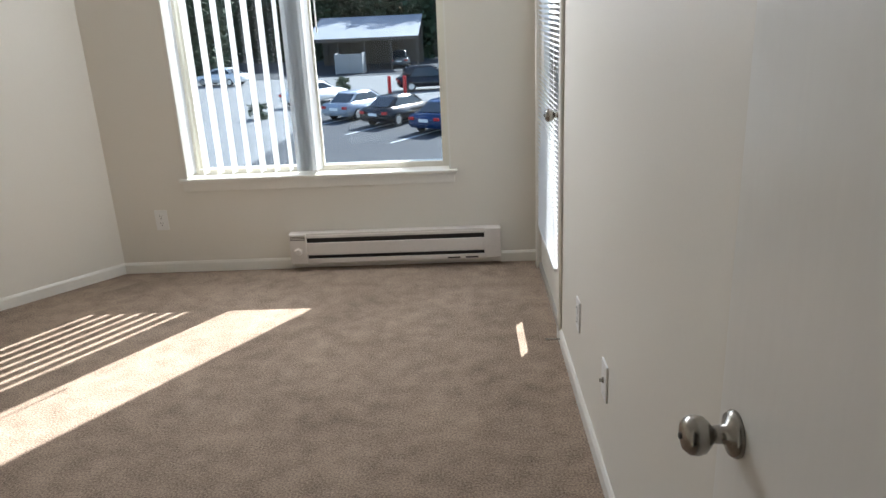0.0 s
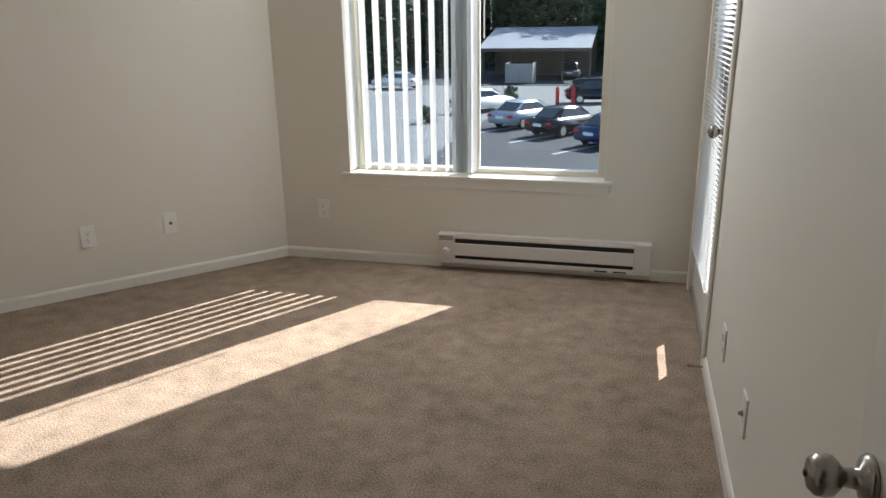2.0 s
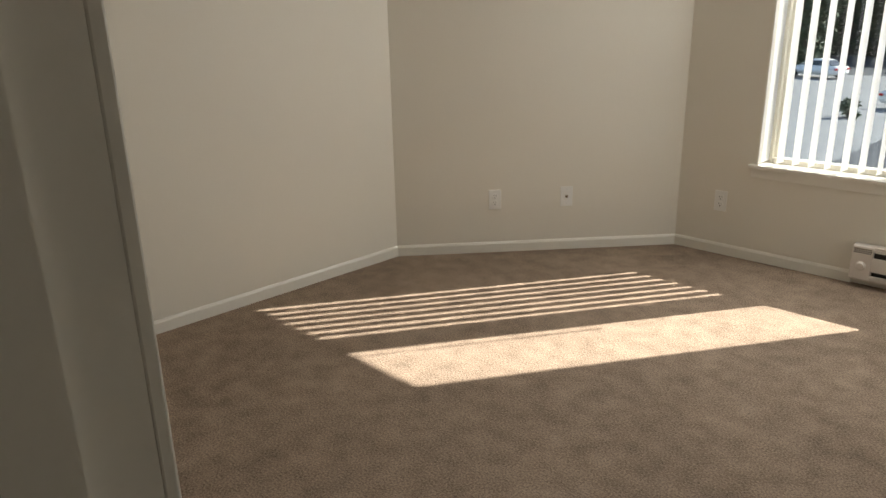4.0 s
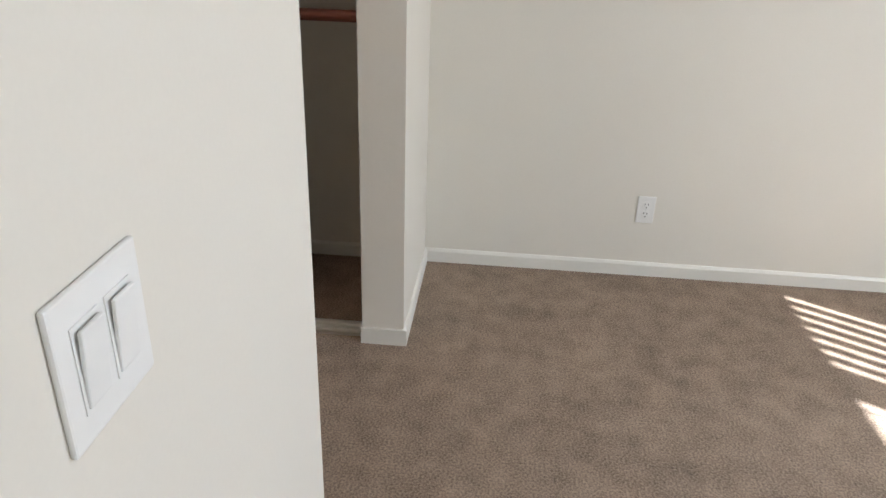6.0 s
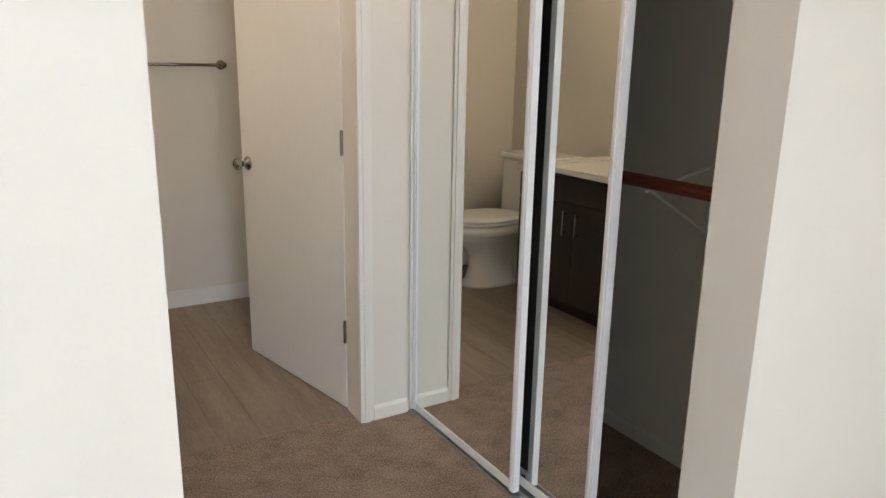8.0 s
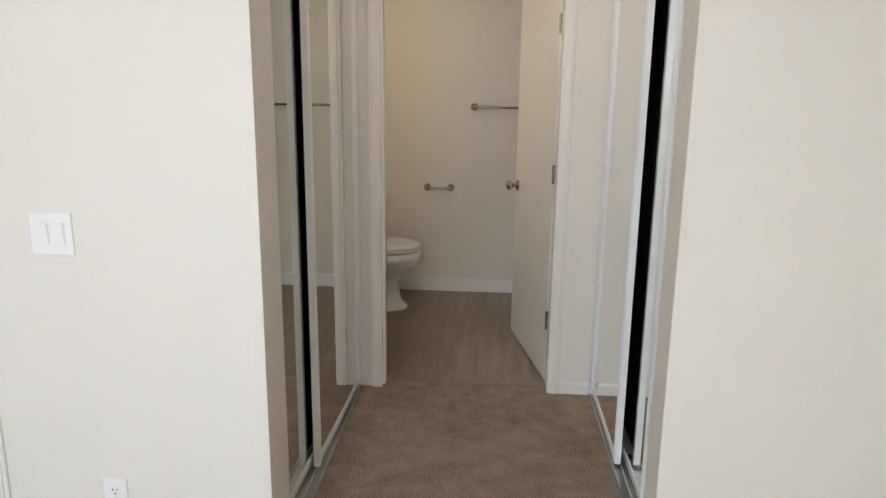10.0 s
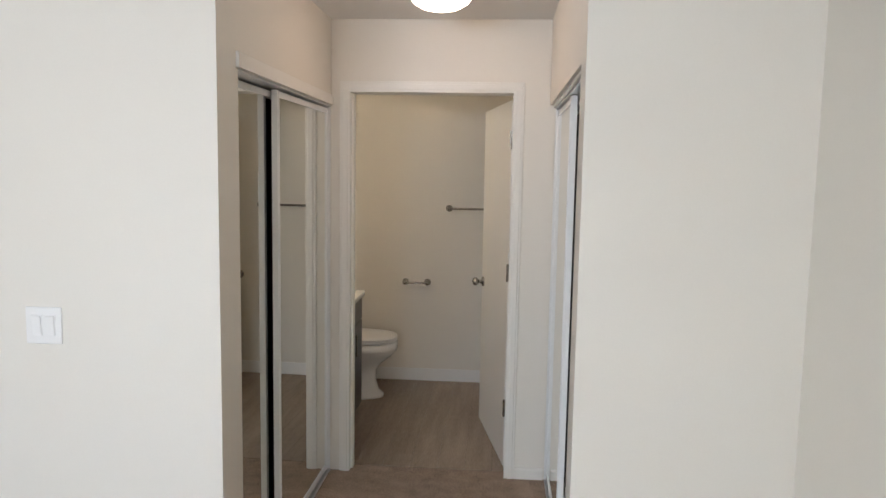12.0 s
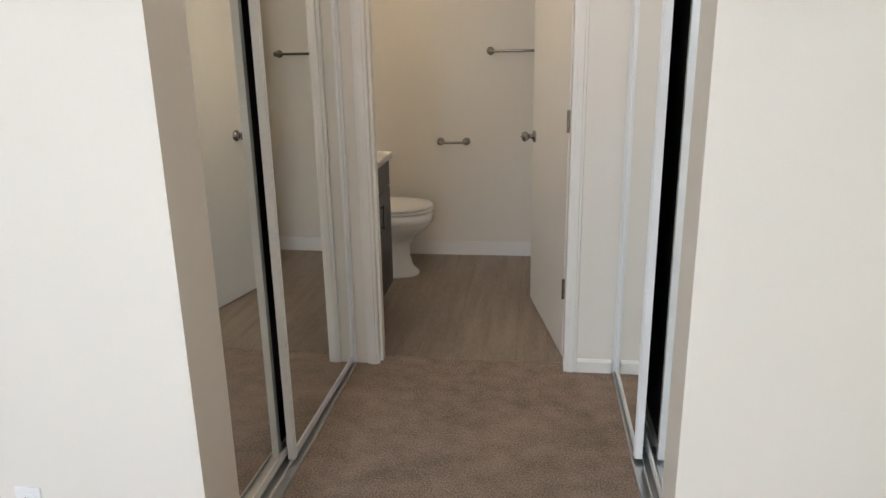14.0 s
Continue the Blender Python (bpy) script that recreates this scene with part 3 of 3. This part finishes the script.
wall_bar("towel_bar", -1.318, -1.738, 1.357, "brushed nickel towel bar on the bathroom wall", "towel bar")
wall_bar("paper_holder", -0.99, -1.16, 0.783, "brushed nickel toilet paper holder without a roll", "paper holder")

VY0, VY1, VF = -2.397, -1.68, -0.80
van = empty("vanity_cabinet", pose(0, 0, 0))
tagged(van, "espresso-brown two-door bathroom vanity cabinet", "vanity")
box("body", VF + 0.002, BE - 0.002, VY0, VY1, 0.1, 0.815, ESPRESSO, van, 0.002)
box("toe_kick", VF + 0.07, BE - 0.002, VY0 + 0.01, VY1 - 0.01, 0, 0.1, ESPRESSO, van)
box("drawer_front", VF - 0.018, VF, VY0 + 0.004, VY1 - 0.004, 0.672, 0.805, ESPRESSO, van, 0.002)
ym = (VY0 + VY1) / 2
for a, b, hy in ((VY0 + 0.004, ym - 0.002, ym - 0.05), (ym + 0.002, VY1 - 0.004, ym + 0.05)):
    d = box("cabinet_door", VF - 0.018, VF, a, b, 0.108, 0.664, ESPRESSO, van, 0.002)
    hd = part("handle", rod((VF - 0.045, hy, 0.49), (VF - 0.045, hy, 0.625), 0.005, 10), NICKEL, d, "slim nickel bar handle")
    for z in (0.505, 0.61):
        part("handle_post", rod((VF - 0.018, hy, z), (VF - 0.045, hy, z), 0.004, 8), NICKEL, hd)
top = empty("washstand_counter", pose(0, 0, 0))
tagged(top, "white moulded vanity top with integral basin and backsplash", "vanity top")
bm = bmesh.new()
add_box(bm, VF - 0.035, BE - 0.002, VY0 - 0.012, VY1 + 0.004, 0.818, 0.845, 0.005)
add_box(bm, VF - 0.035, -0.70, VY0 - 0.012, VY1 + 0.004, 0.8455, 0.852, 0.002)
add_box(bm, -0.38, BE - 0.002, VY0 - 0.012, VY1 + 0.004, 0.8455, 0.852, 0.002)
add_box(bm, -0.70, -0.38, VY0 - 0.012, VY0 + 0.1, 0.8455, 0.852, 0.002)
add_box(bm, -0.70, -0.38, VY1 - 0.1, VY1 + 0.004, 0.8455, 0.852, 0.002)
part("slab", bm, COUNTER, top)
box("backsplash", BE - 0.022, BE - 0.002, VY0 - 0.012, VY1 + 0.004, 0.853, 0.93, COUNTER, top, 0.003)
fau = empty("faucet", pose(-0.33, ym, 0.852))
tagged(fau, "single-lever chrome basin faucet on the vanity", "faucet")
part("stem", lathe([(0.025, 0), (0.024, 0.01), (0.018, 0.02), (0.017, 0.09), (0.012, 0.1)], 18), NICKEL, fau, "", True)
part("spout", rod((0, 0, 0.08), (-0.12, 0, 0.065), 0.012), NICKEL, fau)
part("lever", rod((0, 0, 0.1), (-0.05, 0, 0.125), 0.007), NICKEL, fau)
wm = empty("wall_mirror", pose(BE - 0.001, ym, 1.45))
tagged(wm, "frameless wall mirror above the vanity", "mirror")
box("mirror_pane", -0.006, 0, -0.33, 0.33, -0.45, 0.45, MIRROR, wm)

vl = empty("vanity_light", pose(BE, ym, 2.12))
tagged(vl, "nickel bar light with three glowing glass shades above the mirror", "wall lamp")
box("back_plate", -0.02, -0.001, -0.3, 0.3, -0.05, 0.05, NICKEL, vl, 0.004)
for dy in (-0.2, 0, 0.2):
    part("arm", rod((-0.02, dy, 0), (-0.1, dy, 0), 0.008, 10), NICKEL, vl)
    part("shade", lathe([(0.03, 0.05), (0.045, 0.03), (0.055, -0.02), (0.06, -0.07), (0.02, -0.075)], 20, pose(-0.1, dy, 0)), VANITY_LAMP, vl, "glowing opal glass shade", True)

# toilet
TY = -2.86
toilet = empty("toilet", pose(-0.06, TY, 0) @ Matrix.Diagonal((1.0, 1.05, 1.06, 1)))
tagged(toilet, "white two-piece toilet with its lid closed", "toilet")


def oval(rows, steps=28):
    """A lofted body from rows of centre x, half length, half width and height; its front is blunt and its back flatter."""
    bm = bmesh.new()
    rings = []
    for cx, a, b, z in rows:
        ring = []
        for i in range(steps):
            t = 2 * math.pi * i / steps
            c, s = math.cos(t), math.sin(t)
            ring.append(bm.verts.new((cx + a * c * (1.0 if c < 0 else 0.9), b * math.copysign(abs(s) ** 0.85, s), z)))
        rings.append(ring)
    for p, q in zip(rings, rings[1:]):
        for i in range(steps):
            bm.faces.new((p[i], p[(i + 1) % steps], q[(i + 1) % steps], q[i]))
    bm.faces.new(rings[0]), bm.faces.new(rings[-1])
    bmesh.ops.recalc_face_normals(bm, faces=bm.faces)
    return bm


part("bowl", oval([(-0.6, 0.235, 0.12, 0), (-0.6, 0.232, 0.118, 0.02), (-0.595, 0.2, 0.098, 0.05), (-0.59, 0.185, 0.09, 0.12), (-0.59, 0.19, 0.092, 0.19), (-0.605, 0.215, 0.115, 0.24), (-0.64, 0.25, 0.155, 0.29), (-0.655, 0.268, 0.178, 0.325), (-0.655, 0.268, 0.182, 0.335), (-0.655, 0.274, 0.186, 0.34), (-0.655, 0.274, 0.186, 0.385), (-0.65, 0.25, 0.17, 0.392)], 40), PORCELAIN, toilet, "", True)
part("trapway", oval([(-0.42, 0.13, 0.11, 0), (-0.42, 0.13, 0.1, 0.2), (-0.42, 0.15, 0.14, 0.36), (-0.42, 0.15, 0.15, 0.389)]), PORCELAIN, toilet, "", True)
part("seat", oval([(-0.655, 0.268, 0.185, 0.394), (-0.655, 0.274, 0.19, 0.4), (-0.655, 0.272, 0.188, 0.412)]), PLASTIC, toilet, "", True)
part("lid", oval([(-0.655, 0.27, 0.186, 0.415), (-0.655, 0.274, 0.189, 0.42), (-0.655, 0.268, 0.184, 0.43), (-0.655, 0.2, 0.14, 0.436)]), PLASTIC, toilet, "", True)
tank = box("tank", -0.39, BE + 0.045, -0.215, 0.215, 0.39, 0.74, PORCELAIN, toilet, 0.02)
box("tank_lid", -0.40, BE + 0.05, -0.225, 0.225, 0.742, 0.775, PORCELAIN, toilet, 0.01)
part("flush_lever", rod((-0.4, 0.16, 0.68), (-0.4, 0.09, 0.672), 0.006, 8), NICKEL, tank)

# ---- bathroom planks ----
plank_w, plank_l = 0.152, 1.2
rows_x = int((BE - BW) / plank_w) + 1
for i in range(rows_x):
    y = AY - 0.077 + 0.0 - (i * 0.43) % 0.9 + 0.9
    x0 = BW + i * plank_w
    x1 = min(x0 + plank_w - 0.0015, BE)
    if x1 - x0 < 0.02:
        continue
    while y > BY:
        a, b = max(BY, y - plank_l + 0.0015), min(y, AY - 0.077)
        if b - a > 0.02:
            box("plank", x0, x1, a, b, -0.003, 0.004 + 0.0, VINYL, bath_floor)
        y -= plank_l

# ---- outside ----
GZ = -4.2
# last box is an unseen fin, added to trim the sun patch's right edge
ext = boxes("facade_with_sun_fin", [(RX + 0.16, RX + 0.3, PY1, WY + 0.2, GZ, 3.2), (-3.2, RX + 0.3, WY + 0.2, WY + 0.26, GZ, -0.3), (OX1 + 0.005, RX + 0.3, WY + 0.26, WY + 0.49, GZ, 3.2)], EXTERIOR)
structure(ext, "plain stucco outside of the building below the window, plus an unseen fin added to trim the sun")
bm = bmesh.new()
bmesh.ops.create_grid(bm, x_segments=2, y_segments=2, size=1500)
bm.transform(Matrix.Translation((0, 0, GZ)))
structure(finish("ground", bm, CONCRETE), "pale sunlit concrete and paving reaching far off")
structure(box("road", -8.0, 30, 18, 44.5, GZ + 0.0, GZ + 0.03, ASPHALT), "dark asphalt of the parking bays")
structure(box("road_far", -60, 60, 67, 90, GZ, GZ + 0.03, ASPHALT), "dark asphalt under the carport")
lines = empty("road_markings", pose(0, 0, GZ + 0.034))
structure(lines, "white painted parking bay lines on asphalt")
for i in range(5):
    box("bay_line", 0, 5.2, -0.06, 0.06, 0, 0.006, PAINT_LINE, lines, m=pose(-7.6 + i * 2.4, 36.9 - i * 2.75, 0, 0, 0, 56))


def car(paint, x, y, turn, label, suv=False):
    """A parked car, its nose along +x before the turn."""
    e = empty("car", pose(x, y, GZ + 0.03, 0, 0, turn))
    tagged(e, label, "car", "parked cars")
    h = 1.68 if suv else 1.45
    low = [(-2.25, 0.35), (-2.3, 0.6), (-2.22, 0.92), (-1.5, 0.98), (1.0, 0.95), (1.9, 0.82), (2.25, 0.66), (2.3, 0.4), (2.2, 0.28), (-2.1, 0.28)]
    top = [(-1.95 if suv else -1.75, 0.95), (-1.6 if suv else -1.05, h - 0.06), (-0.9, h), (0.15, h), (0.35, h - 0.04), (1.15, 0.95)]
    bm = prism(low, -0.88, 0.88)
    bmesh.ops.bevel(bm, geom=list(bm.edges), offset=0.07, segments=2, affect="EDGES")
    body = part("body", bm, CAR_PAINT[paint], e, "", True)
    bm = prism(top, -0.72, 0.72)
    for v in bm.verts:
        if v.co.z > 1.1:
            v.co.y *= 0.84
    bmesh.ops.bevel(bm, geom=list(bm.edges), offset=0.05, segments=2, affect="EDGES")
    part("roof", bm, CAR_PAINT[paint], e, "", True)
    for s in (-1, 1):
        bm = prism([(-1.4, 1.0), (-1.0, h - 0.1), (0.15, h - 0.09), (0.9, 1.0)], s * 0.745, s * 0.66)
        bm.transform(Matrix.Identity(4))
        for v in bm.verts:
            if v.co.z > 1.1:
                v.co.y *= 0.87
        part("side_window", bm, CAR_GLASS, e)
        box("tail_lamp", -2.31, -2.2, s * 0.55, s * 0.84, 0.68, 0.82, RED, e, 0.02)
        box("headlamp", 2.16, 2.27, s * 0.5, s * 0.8, 0.6, 0.7, WHITE_METAL, e, 0.02)
        for wx in (-1.35, 1.4):
            w = part("wheel", lathe([(0.2, 0), (0.31, 0.01), (0.33, 0.05), (0.33, 0.17), (0.31, 0.21), (0.2, 0.22)], 22, pose(wx, s * 0.9 - (0.0 if s > 0 else 0.0), 0.33, 90 * s, 0, 0)), TYRE, e)
            part("rim", lathe([(0.21, -0.004), (0.2, -0.012), (0.05, -0.008)], 16, pose(wx, s * 0.9, 0.33, 90 * s, 0, 0)), ALU, w)
    for pts in (((0.42, h - 0.06), (1.16, 0.98), (1.2, 1.0), (0.46, h - 0.04)), ((-1.72 if not suv else -1.93, 0.98), (-1.1 if not suv else -1.64, h - 0.1), (-1.13 if not suv else -1.67, h - 0.08), (-1.78 if not suv else -1.98, 1.0))):
        part("windscreen", prism(pts, -0.58, 0.58), CAR_GLASS, e)
    box("number_plate", -2.315, -2.29, -0.26, 0.26, 0.6, 0.74, PLASTIC, e)


car("silver", -5.3, 40.4, 60, "silver-blue hatchback parked on asphalt")
car("black", -2.85, 37.7, 58, "black saloon parked beside a silver car")
car("blue", -0.2, 35.0, 58, "dark blue saloon parked with red tail lamps")
car("white", -9.1, 47.0, 55, "white saloon parked behind the silver car")
car("black", -2.0, 53.0, 10, "black off-road car parked on the pale drive", True)
car("white", -20.2, 63.0, 160, "white hatchback parked under dark trees")
car("grey", -25.5, 62.0, 165, "grey saloon parked under dark trees")
car("grey", -5.8, 76.0, 90, "dark grey car standing under the carport", True)

cp = empty("carport", pose(-8.7, 75, GZ))
tagged(cp, "long open carport with pale metal roof on brown posts", "carport")
part("roof", (lambda b: (b.transform(Matrix.Rotation(radians(90), 4, "Z") @ Matrix.Identity(4)), b)[1])(prism([(-3.0, 3.0), (7.0, 4.9), (7.0, 5.02), (-3.0, 3.15)], -5.0, 6.0)), ROOF, cp)
box("fascia_board", -6.0, 5.0, -3.08, -3.0, 2.85, 3.16, POST, cp)
for i in range(5):
    for y in (-2.6, 6.2):
        box("post", -5.6 + i * 2.6, -5.44 + i * 2.6, y, y + 0.16, 0, 3.06 if y < 0 else 4.7, POST, cp)
box("back_wall", -6.0, 5.0, 6.4, 6.5, 0, 4.75, POST, cp)
en = empty("bin_enclosure", pose(-10.1, 69, GZ))
tagged(en, "grey timber bin enclosure with two gates", "enclosure")
for x in (-1.2, 0.02):
    g = box("gate", x, x + 1.18, -0.06, 0, 0.1, 1.85, FENCE, en, 0.01)
    for k in range(4):
        box("board", x + 0.02 + k * 0.29, x + 0.29 + k * 0.29, -0.08, -0.06, 0.12, 1.83, FENCE, g)
for x in (-1.3, 1.2):
    box("side_wall", x, x + 0.1, -0.06, 2.4, 0, 1.9, FENCE, en)
hy = empty("red_bollard", pose(-4.7, 51.5, GZ))
tagged(hy, "red painted steel bollard beside the drive", "bollard")
part("pipe", lathe([(0.13, 0), (0.13, 1.1), (0.09, 1.2), (0.01, 1.22)], 16), RED, hy)
copy_thing(hy, pose(-3.6, 51.3, GZ))

# trees and shrubs
leaf_rng = random.Random(11)


def crown_mesh(n, rx, rz, size):
    """Many small bent leaf clumps inside an uneven outline."""
    verts, faces = [], []
    lobes = [(Vector((leaf_rng.uniform(-0.6, 0.6) * rx, leaf_rng.uniform(-0.6, 0.6) * rx, leaf_rng.uniform(-0.75, 0.7) * rz)), leaf_rng.uniform(0.3, 0.55)) for _ in range(14)]
    for _ in range(n):
        c, s = leaf_rng.choice(lobes)
        d = Vector((leaf_rng.gauss(0, 1), leaf_rng.gauss(0, 1), leaf_rng.gauss(0, 1))).normalized() * leaf_rng.uniform(0.5, 1.0)
        p = c + Vector((d.x * rx * s, d.y * rx * s, d.z * rz * s))
        u = Vector((leaf_rng.gauss(0, 1), leaf_rng.gauss(0, 1), leaf_rng.gauss(0, 0.6))).normalized() * size * leaf_rng.uniform(0.5, 1.2)
        v = u.cross(Vector((leaf_rng.gauss(0, 1), leaf_rng.gauss(0, 1), leaf_rng.gauss(0, 1)))).normalized() * size * 0.45
        k = len(verts)
        verts += [p - u, p + v, p + u, p - v]
        faces.append((k, k + 1, k + 2, k + 3))
    me = bpy.data.meshes.new("crown")
    me.from_pydata(verts, [], faces)
    me.materials.append(LEAF)
    return me


tree = empty("tree", pose(-14, 92, GZ))
tagged(tree, "tall dark green tree behind the parking lot", "tree", "trees behind the lot")
part("trunk", lathe([(0.45, 0), (0.34, 1.5), (0.28, 5), (0.16, 10), (0.05, 14)], 12), BARK, tree)
for i in range(6):
    a = i * 1.05
    part("limb", rod((0, 0, 4 + i * 1.3), (math.cos(a) * 2.6, math.sin(a) * 2.6, 6 + i * 1.4), 0.09, 8), BARK, tree)
cr = new("crown", crown_mesh(5200, 5.2, 8.5, 0.42))
cr.parent = tree
cr.location = (0, 0, 8.3)
for i in range(13):
    copy_thing(tree, pose(-50 + i * 6.0 + leaf_rng.uniform(-1, 1), 91 + leaf_rng.uniform(-3, 6), GZ - leaf_rng.uniform(0, 1.5), 0, 0, leaf_rng.uniform(0, 360)))
for x, y, k in ((-25, 74, 0.8), (-33, 73, 0.85)):
    copy_thing(tree, pose(x, y, GZ - 1.2, 0, 0, 40 * x))
shrub = empty("shrub", pose(-8.6, 55.5, GZ + 0.5))
tagged(shrub, "small bright green shrub beside the drive", "shrub", "shrubs")
part("stems", rod((0, 0, -0.52), (0, 0, 0.1), 0.05, 8), BARK, shrub)
cs = new("crown", crown_mesh(500, 0.7, 0.5, 0.12))
cs.parent = shrub
copy_thing(shrub, pose(-11.2, 41, GZ + 0.5))
rng2 = random.Random(5)
verts, faces = [], []
for i in range(9000):
    x, y = rng2.uniform(-110, 70), rng2.uniform(104, 116)
    z = GZ + rng2.uniform(0, 1) * (22 + 5 * math.sin(x * 0.21) + 3 * math.sin(x * 0.53))
    s = rng2.uniform(0.5, 1.5)
    k = len(verts)
    verts += [(x - s, y + rng2.uniform(-1, 1), z), (x, y, z - s * 0.6), (x + s, y + rng2.uniform(-1, 1), z + rng2.uniform(-0.5, 0.5)), (x, y + rng2.uniform(-1, 1), z + s * 0.7)]
    faces.append((k, k + 1, k + 2, k + 3))
me = bpy.data.meshes.new("far_woods")
me.from_pydata(verts, [], faces)
me.materials.append(LEAF)
tagged(new("far_woods", me), "dense dark woods behind the parking lot", "woods", kind="stuff")
